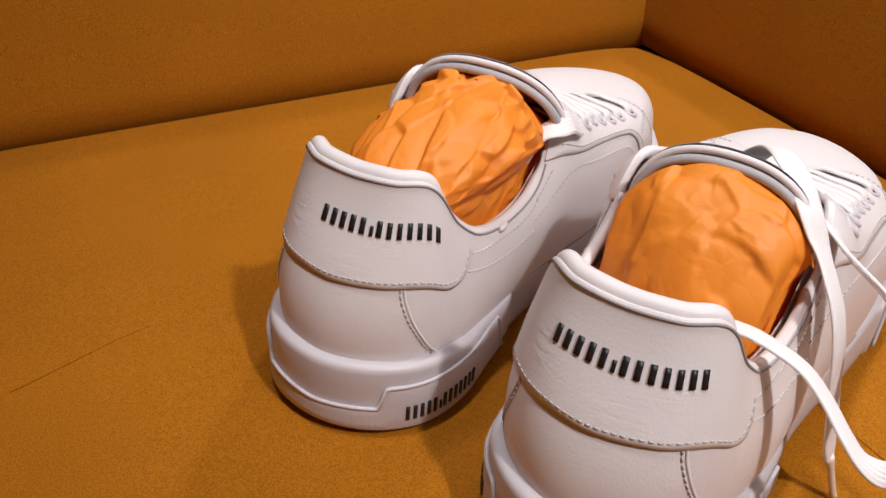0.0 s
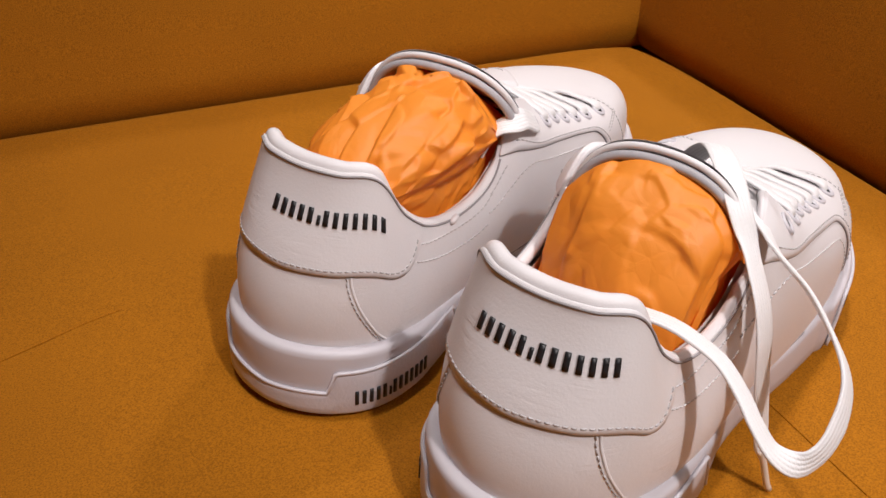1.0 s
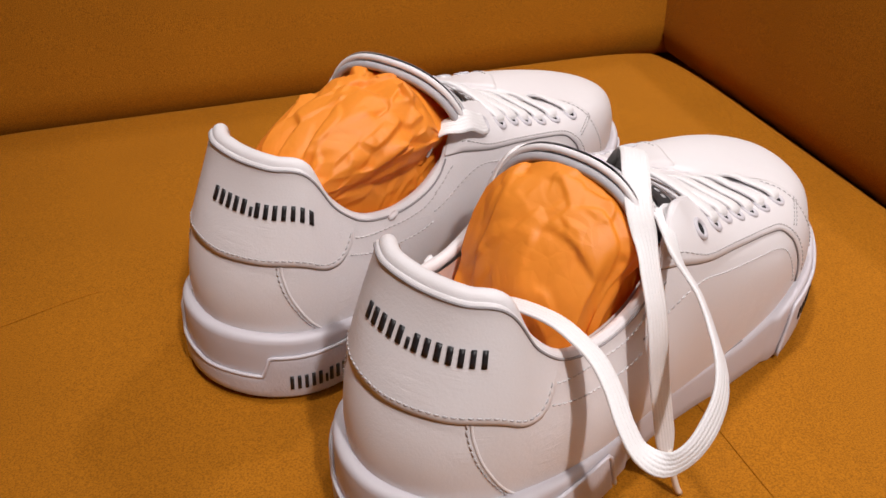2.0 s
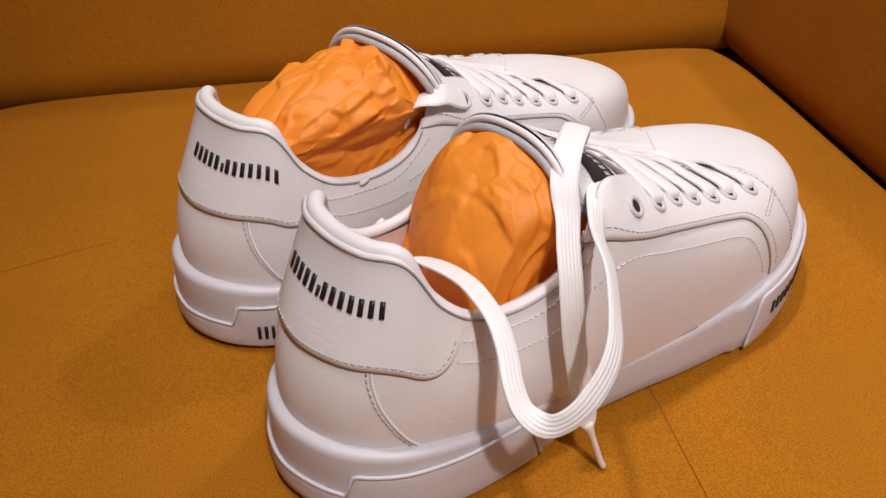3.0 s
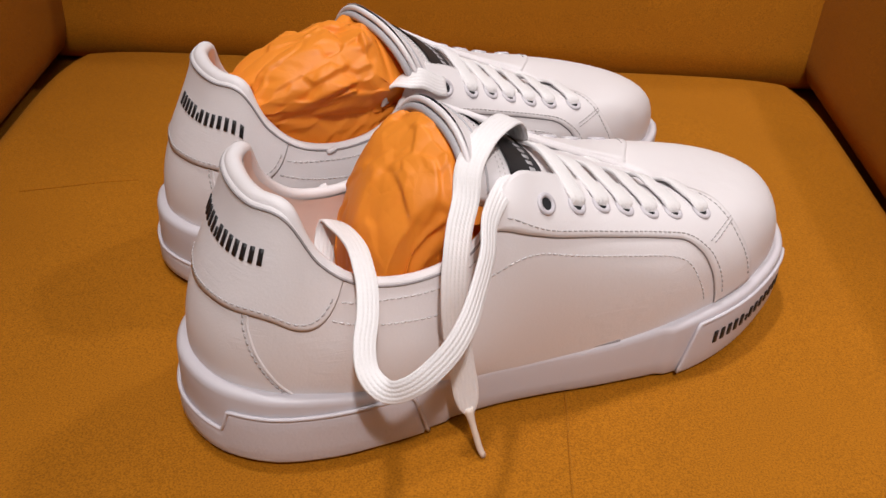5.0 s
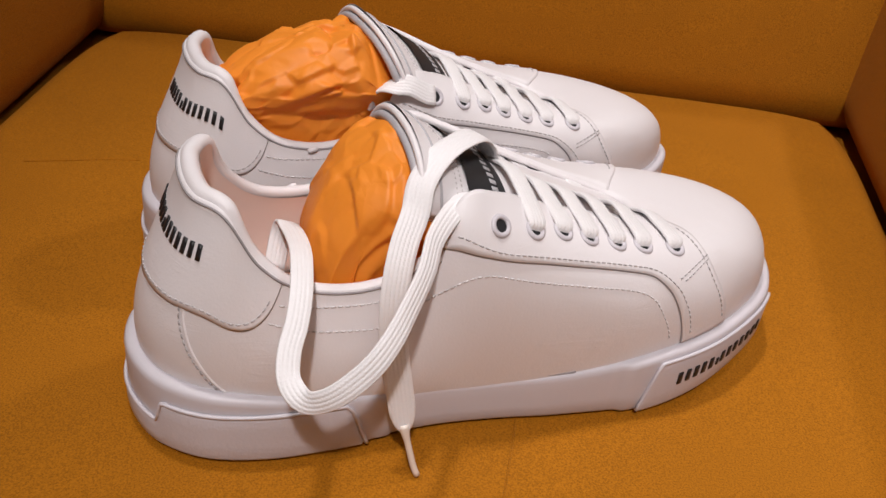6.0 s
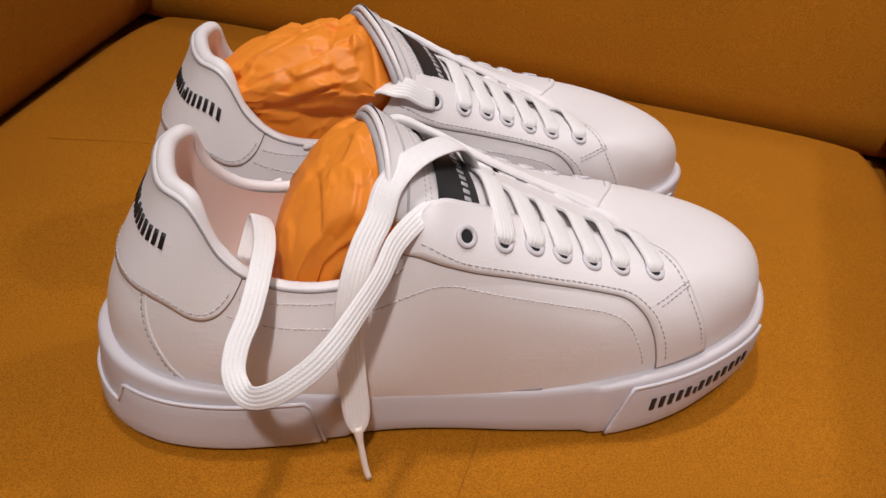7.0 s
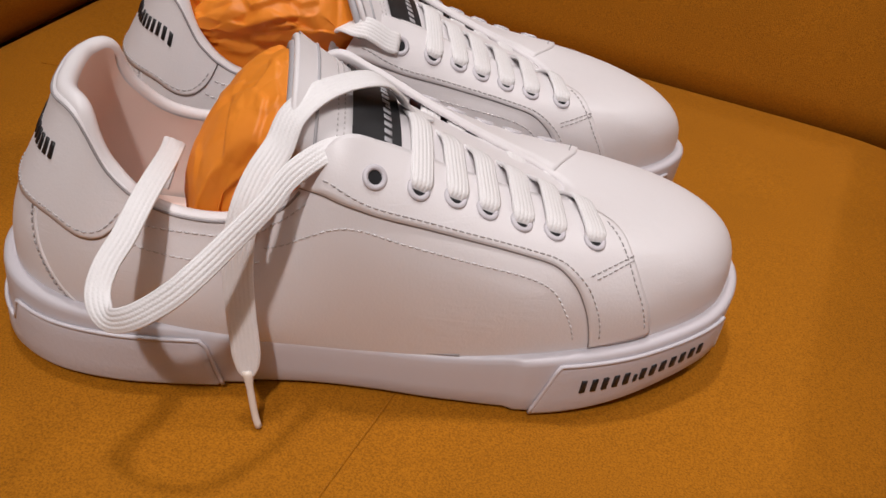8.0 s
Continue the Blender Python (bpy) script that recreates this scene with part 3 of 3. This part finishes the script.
        q2 = a * 0.27 + b * 0.73 + m * (arch * 0.75 + 0.001)
        tail = upper_point(s_, 0.88) - inn * 0.0090
        way = (q1 - a) / np.linalg.norm(q1 - a)
        path = smooth_path([a - up * 0.003 - way * 0.0006, a + up * 0.0012 + way * 0.0004, a + up * rise + way * 0.0040, q1, mid, q2, b, tail], 60)
        k = np.linspace(0, 1, 60)[:, None]
        w_up = np.clip(1 - k * 3.2, 0, 1)
        w_in = np.clip(k * 3.2 - 2.2, 0, 1)
        nn = up[None] * w_up + m[None] * (1 - w_up - w_in) + inn[None] * w_in
        wid = 0.0092 * np.clip(0.52 + 5.0 * k[:, 0], 0, 1)
        v3, f3, uv = ribbon(path, nn, wid, 0.0021)
        add("lace", (v3, f3), LACE, "", None, uv)

    if hand < 0:
        # the top eyelet's lace is folded back over the collar into the shoe
        a, up = eyelet_at(0, -1)
        p = smooth_path([a - up * 0.003, a + up * 0.0025 + np.array([-0.002, 0, 0.0005]), a + up * 0.0034 + np.array([-0.007, 0.0005, 0.0018]),
                         (0.1195, 0.0448, 0.1030), (0.1138, 0.0428, 0.1025), (0.1088, 0.0370, 0.0990), (0.1078, 0.0318, 0.0875)], 60)
        k = np.linspace(0, 1, 60)[:, None]
        over = np.clip(2.4 * k - 1.1, 0, 1)
        v3, f3, uv = ribbon(p, up[None] * (1 - over) + np.array([-0.55, -0.75, 0.45]) * over, 0.0104 * np.clip(0.5 + 5 * k[:, 0], 0, 1), 0.0022)
        add("lace", (v3, f3), LACE, "", None, uv)
    for i in range(6, 0, -1):
        strand(i, -hand, -0.0010, -0.006, 0.0013)
        strand(i, hand, 0.0046 + 0.0024 * (i == 1), 0.0015)
    return shoe, add


def facets(d, rng, count, slope, crisp, stretch):
    """Height field of many small tilted planes that meet in creases, on the unit ball's surface."""
    c = rng.normal(size=(count, 3))
    c /= np.linalg.norm(c, axis=1, keepdims=True)
    g = rng.normal(size=(count, 3)) * slope
    k = np.array(stretch)
    out = np.zeros(len(d))
    for part_ in np.array_split(np.arange(len(d)), 16):
        e = d[part_][:, None] - c[None]
        r = np.sqrt(((e * k) ** 2).sum(-1))
        w = np.exp(-crisp * (r - r.min(1, keepdims=True)))
        out[part_] = (w * (e * g[None]).sum(-1)).sum(1) / w.sum(1)
    return out


def crumpled(name, centre, radii, shear, lean, seed, levels, parent_pose, hand, label):
    """Tissue paper pushed into the shoe: a bag of tilted panels and sharp creases."""
    rng = np.random.default_rng(seed)
    n_u, n_v = 280, 170
    u = np.linspace(0, 2 * np.pi, n_u, endpoint=False)
    w = np.linspace(0.001, np.pi - 0.001, n_v)
    U, W = np.meshgrid(u, w, indexing="ij")
    d = np.stack([np.cos(U) * np.sin(W), np.sin(U) * np.sin(W), np.cos(W)], -1)
    warp = d.copy()
    for k in range(5):
        warp = warp + 0.07 * np.sin(d @ rng.normal(size=3) * 3.0 + rng.uniform(0, 6))[..., None] * rng.normal(size=3)
    flat = warp.reshape(-1, 3)
    h = sum(facets(flat, rng, *level) for level in levels).reshape(U.shape)
    full = np.sign(d) * np.abs(d) ** np.array([1.0, 0.92, 1.0])
    q = full * np.array(radii) + np.array(centre)
    q[..., 0] += shear * (q[..., 2] - centre[2])
    q = q + d * (0.045 * h)[..., None]
    # it stays inside the collar
    line = upper_point(np.linspace(-0.27, 0.27, 200), 1.0)
    side = line[:, 1] > 0
    for sign, pick in ((1, side), (-1, ~side)):
        order = np.argsort(line[pick, 0])
        tight = np.clip((0.105 - q[..., 2]) / 0.02, 0, 1)
        edge = np.abs(np.interp(q[..., 0], line[pick, 0][order], line[pick, 1][order])) - 0.0078
        y = q[..., 1] * sign
        over = np.maximum(y - (edge - 0.004), 0)
        held = np.where(over > 0, edge - 0.004 + 0.004 * np.tanh(over / 0.004) + 0.0008 * np.sin(over * 900), y)
        y = y + (held - y) * tight
        q[..., 1] = np.where(q[..., 1] * sign > 0, y * sign, q[..., 1])
    # and under the tongue
    f = np.clip((0.228 - q[..., 0]) / 0.120, 0, 1)
    across = np.clip(np.abs(q[..., 1] - lean[0] * f ** 2) / (0.031 + lean[2]), 0, 1.2)
    roof = 0.0600 + 0.046 * f + 0.017 * f ** 3 + lean[1] * f ** 2 - (0.006 + 0.017 * f ** 2) * across ** 2.3 - 0.0066
    roof += 1.2 * np.maximum(0.106 - q[..., 0], 0)
    over = np.maximum(q[..., 2] - roof + 0.004, 0)
    q[..., 2] -= over - 0.004 * np.tanh(over / 0.004)
    q[..., 1] *= hand
    me_v, me_f = sheet(q, closed_u=True, flip=hand > 0)
    me_f += [tuple(i * n_v for i in range(n_u)), tuple(i * n_v + n_v - 1 for i in range(n_u - 1, -1, -1))]
    ob = shaped(name, me_v, me_f, TISSUE)
    ob.matrix_world = parent_pose
    return tagged(ob, label, "paper")


# ---- the armchair, its seat's upper face at z = 0 ----
CHAIR = Matrix.Translation((-0.331, 0.461, 0)) @ Matrix.Rotation(radians(30.4), 4, "Z")
SEAT_W, SEAT_D = 0.582, 0.66
FLOOR_Z = -0.43


def seat_edge(y):
    """The arms close in towards the front."""
    return 0.090 * y


def pillow(f, power=4.0):
    return 1 - np.abs(2 * f - 1) ** power


armchair = tagged(new("armchair"), "mustard yellow velour armchair with a deep flat seat", "armchair")
armchair.matrix_world = CHAIR

# seat: a padded slab with soft edges (y runs to the front, which is -y of the chair's frame)
nu, nv = 150, 150
prof = np.concatenate([np.linspace(0, 0.12, 50), np.linspace(0.12, 0.88, 51)[1:-1], np.linspace(0.88, 1, 51)])
U, W = np.meshgrid(prof, prof, indexing="ij")
cu, cw = 2 * U - 1, 2 * W - 1
bu, bw = cu * (1 - 0.060 * np.abs(cw) ** 11), cw * (1 - 0.060 * np.abs(cu) ** 11)
D = -0.029 + (bw + 1) / 2 * (SEAT_D + 0.029)
X = seat_edge(D) - 0.010 + (bu + 1) / 2 * (SEAT_W + 0.032 - 2 * seat_edge(D))
e = np.minimum(np.minimum(U, 1 - U) * SEAT_W, np.minimum(W, 1 - W) * SEAT_D)
R_E = 0.018
Z = np.where(e < R_E, -R_E + np.sqrt(np.maximum(R_E ** 2 - (R_E - e) ** 2, 0)), 0) - 0.0
wave = 0.0012 * np.sin(X * 21 + 1.0) * np.sin(D * 17) * np.clip(e / 0.1, 0, 1)
topg = np.stack([X, -D, Z - 0.0005 + np.minimum(wave, 0) * 0.5], -1)
v, f = sheet(topg, flip=True)
border = [(i, 0) for i in range(len(prof))] + [(len(prof) - 1, j) for j in range(1, len(prof))] + \
         [(i, len(prof) - 1) for i in range(len(prof) - 2, -1, -1)] + [(0, j) for j in range(len(prof) - 2, 0, -1)]
v = v.tolist()
n0 = len(v)
for i, j in border:
    p = topg[i, j]
    v.append([p[0], p[1], -0.14])
m = len(border)
for k in range(m):
    a, b = border[k], border[(k + 1) % m]
    f.append((a[0] * len(prof) + a[1], b[0] * len(prof) + b[1], n0 + (k + 1) % m, n0 + k))
f.append(tuple(range(n0, n0 + m)))
seat = shaped("seat", v, f, VELVET, armchair)


def upholstered(name, width, height, thick, place, lean=0.0, label=""):
    """A padded panel standing on its lower edge: full face, rolled edges, flat behind."""
    n1, n2 = 90, 60
    a = np.linspace(0, 1, n1)
    b = np.linspace(0, 1, n2)
    A, B = np.meshgrid(a, b, indexing="ij")
    ex = np.minimum(np.minimum(A, 1 - A) * width, np.minimum(B, 1 - B) * height)
    r = 0.035
    roll = np.where(ex < r, r - np.sqrt(np.maximum(r * r - (r - ex) ** 2, 0)), 0)
    y = -roll * 0.8 + 0.006 * pillow(A, 2.5) * pillow(B, 2.5)
    face = np.stack([A * width, -y, B * height], -1)
    rear = np.stack([A * width, 0 * A + thick, B * height], -1)
    v1, f1 = sheet(face)
    v2, f2 = sheet(rear, flip=True)
    per = [(i, 0) for i in range(n1)] + [(n1 - 1, j) for j in range(1, n2)] + [(i, n2 - 1) for i in range(n1 - 2, -1, -1)] + [(0, j) for j in range(n2 - 2, 0, -1)]
    side = []
    k0 = len(v1)
    for k in range(len(per)):
        p, q = per[k], per[(k + 1) % len(per)]
        side.append((p[0] * n2 + p[1], k0 + p[0] * n2 + p[1], k0 + q[0] * n2 + q[1], q[0] * n2 + q[1]))
    vv, ff = merged([(v1, f1), (v2, f2)])
    ob = shaped(name, vv, ff + side, VELVET, armchair, label)
    ob.matrix_basis = place @ Matrix.Rotation(radians(lean), 4, "X")
    return ob


upholstered("backrest", SEAT_W + 0.16, 0.27, 0.12, Matrix.Translation((-0.08, 0.020, -0.016)), -9)
ARM = math.atan(0.090)
upholstered("armrest", SEAT_D + 0.14, 0.18, 0.10, Matrix.Translation((-0.005 + 0.090 * SEAT_D, -SEAT_D - 0.01, -0.016)) @ Matrix.Rotation(radians(90) + ARM, 4, "Z"), -5)
upholstered("armrest", SEAT_D + 0.14, 0.18, 0.10, Matrix.Translation((SEAT_W + 0.026, 0.10, -0.017)) @ Matrix.Rotation(radians(-90) - ARM, 4, "Z"), -5)
base_v = [(x, y, z) for z in (-0.30, -0.022) for x, y in ((-0.09, 0.13), (SEAT_W + 0.10, 0.13), (SEAT_W + 0.05, -SEAT_D - 0.02), (-0.05, -SEAT_D - 0.02))]
base_f = [(3, 2, 1, 0), (4, 5, 6, 7), (0, 1, 5, 4), (1, 2, 6, 5), (2, 3, 7, 6), (3, 0, 4, 7)]
shaped("base", base_v, base_f, VELVET, armchair, smooth=False)
for x, y in ((0.0, 0.02), (SEAT_W, 0.02), (0.05, -SEAT_D + 0.03), (SEAT_W - 0.05, -SEAT_D + 0.03)):
    shaped("leg", *tube([(x, y, -0.30), (x, y, FLOOR_Z)], [0.022, 0.014], 14), LEG_WOOD, armchair)

# the seat's seam
seam = smooth_path([(.150, .352, 0), (.178, .303, 0), (.192, .276, 0), (.205, .251, 0), (.232, .200, 0), (.26, .145, 0)], 60)
seam[:, 2] = -0.0003
inv = CHAIR.inverted()
short = smooth_path([(-.166, .289, -.0003), (-.150, .308, -.0003), (-.136, .325, -.0003), (-.122, .339, -.0003)], 30)
for line, thick in ((seam, 0.00045), (short, 0.00030)):
    shaped("seam", *tube(np.array([tuple(inv @ Vector(p)) for p in line]), thick, 6), VELVET, armchair)

# ---- the shoes ----
NEAR = pose(0.0536, 0.2026, 0.0006, 1.2, 0, 58.0)
FAR = pose(-0.036, 0.279, 0.0006, 2.0, 0, 60.4)
LEAN_R, LEAN_L = (-0.003, 0.0005, 0.001, -0.001), (0.007, 0.0030, 0.0035, 0.009)
shoe_r, add_r = build_shoe(NEAR, 1, "white leather low sneaker with loose laces hanging over its side", 0.016, LEAN_R)
shoe_l, add_l = build_shoe(FAR, -1, "white leather low sneaker, laces tucked in, stuffed with orange tissue", -0.038, LEAN_L)
# few long drapes in one, a close crumple in the other
DRAPED = ((14, 0.05, 14, (1.0, 1.0, 0.30)), (46, 0.065, 90, (1.0, 1.0, 0.30)), (220, 0.04, 150, (1.0, 1.0, 0.45)))
CRUSHED = ((20, 0.06, 16, (1.0, 1.0, 1.0)), (90, 0.15, 100, (1.0, 1.0, 1.0)), (420, 0.15, 180, (1.0, 1.0, 1.0)))
crumpled("tissue_paper", (0.1055, -0.003, 0.062), (0.037, 0.047, 0.057), 0.12, LEAN_R, 5, DRAPED, NEAR, 1, "draped orange tissue paper stuffed into a white sneaker")
crumpled("tissue_paper", (0.080, 0.010, 0.069), (0.057, 0.044, 0.051), 0.34, LEAN_L, 11, CRUSHED, FAR, -1, "crumpled orange tissue paper filling a white sneaker")


# loose laces of the unlaced shoe
def loose(points, normals, name, taper, width=0.0094):
    path = smooth_path(points, 120)
    k = np.linspace(0, len(normals) - 1, 120)
    nn = np.stack([np.interp(k, range(len(normals)), [q[c] for q in normals]) for c in range(3)], -1)
    w = np.full(120, width)
    if taper:
        w[-9:] *= np.sqrt(1 - np.linspace(0, 0.93, 9) ** 2)
    v, f, uv = ribbon(path, nn, w, 0.0019)
    return add_r(name, (v, f), LACE, "", None, uv), path


loose([(.158, .010, .0925), (.150, .004, .0985), (.143, -.003, .1090), (.1335, -.011, .1165), (.1175, -.022, .1165), (.1065, -.0310, .1105), (.102, -.038, .1015), (.0965, -.0445, .094), (.0925, -.0505, .085),
       (.0905, -.0545, .074), (.0905, -.057, .061), (.092, -.0595, .047), (.094, -.062, .033), (.0955, -.0645, .021)],
      [(.5, .4, .8), (.5, .1, .9), (.1, -.1, 1), (-.5, -.4, .8), (-.5, -.6, .5), (-.3, -.9, .2), (-.2, -1, .1), (-.15, -1, 0), (-.1, -1, 0), (-.1, -1, 0), (-.1, -1, 0)], "loose_lace", True, 0.0106)
add_r("lace_tip", tube(smooth_path([(.0950, -.0635, .0235), (.0962, -.066, .017), (.0985, -.0690, .006), (.1000, -.0705, .0016)], 14), [0.0022, 0.0021, 0.0018, 0.0015] + [0.0013] * 10, 10), AGLET, "stiff plastic lace tip")
loose([(.146, -.021, .0900), (.134, -.0265, .0985), (.121, -.0345, .1010), (.107, -.048, .0975), (.0985, -.062, .0930), (.089, -.0735, .0875), (.080, -.0825, .0815), (.0715, -.0865, .0745),
       (.0605, -.0865, .0660), (.0525, -.0820, .0615), (.0485, -.0745, .0645), (.0500, -.0670, .0705), (.0545, -.0590, .0765), (.0580, -.0500, .0820), (.0605, -.0400, .0842), (.0625, -.0300, .0848), (.0637, -.0180, .0832), (.0640, -.0060, .0805), (.0635, .0015, .0780), (.0615, .0010, .0720), (.058, -.005, .062)],
      [(.3, .3, .85), (.3, .2, .85), (.35, -.05, .8), (.35, -.5, .7), (.2, -.85, .4), (.1, -.95, .25), (0, -.95, .2), (-.2, -.9, .2), (-.5, -.75, .2), (-.3, -.8, .3), (0, -.6, .65), (.1, -.5, .75), (.1, -.5, .8), (.1, -.35, .9), (.1, -.1, 1), (.1, .3, .9), (.3, .8, .3), (.3, .9, .1)], "loose_lace", False, 0.0083)

# ---- the room that closes the place ----
def slab(name, lo, hi, mat, kind="structure"):
    c = [(x, y, z) for z in (lo[2], hi[2]) for x, y in ((lo[0], lo[1]), (hi[0], lo[1]), (hi[0], hi[1]), (lo[0], hi[1]))]
    ob = shaped(name, c, base_f, mat, smooth=False)
    return tagged(ob, kind=kind)


slab("floor", (-2.5, -2.5, FLOOR_Z - 0.1), (2.5, 2.5, FLOOR_Z), FLOORING)
slab("ceiling", (-2.5, -2.5, 2.2), (2.5, 2.5, 2.3), PLASTER)
slab("wall_north", (-2.5, 2.5, FLOOR_Z), (2.5, 2.6, 2.2), PLASTER)
slab("wall_south", (-2.5, -2.6, FLOOR_Z), (2.5, -2.5, 2.2), PLASTER)
slab("wall_west", (-2.6, -2.6, FLOOR_Z), (-2.5, 2.6, 2.2), PLASTER)
slab("wall_east", (2.5, -2.6, FLOOR_Z), (2.6, 2.6, 2.2), PLASTER)
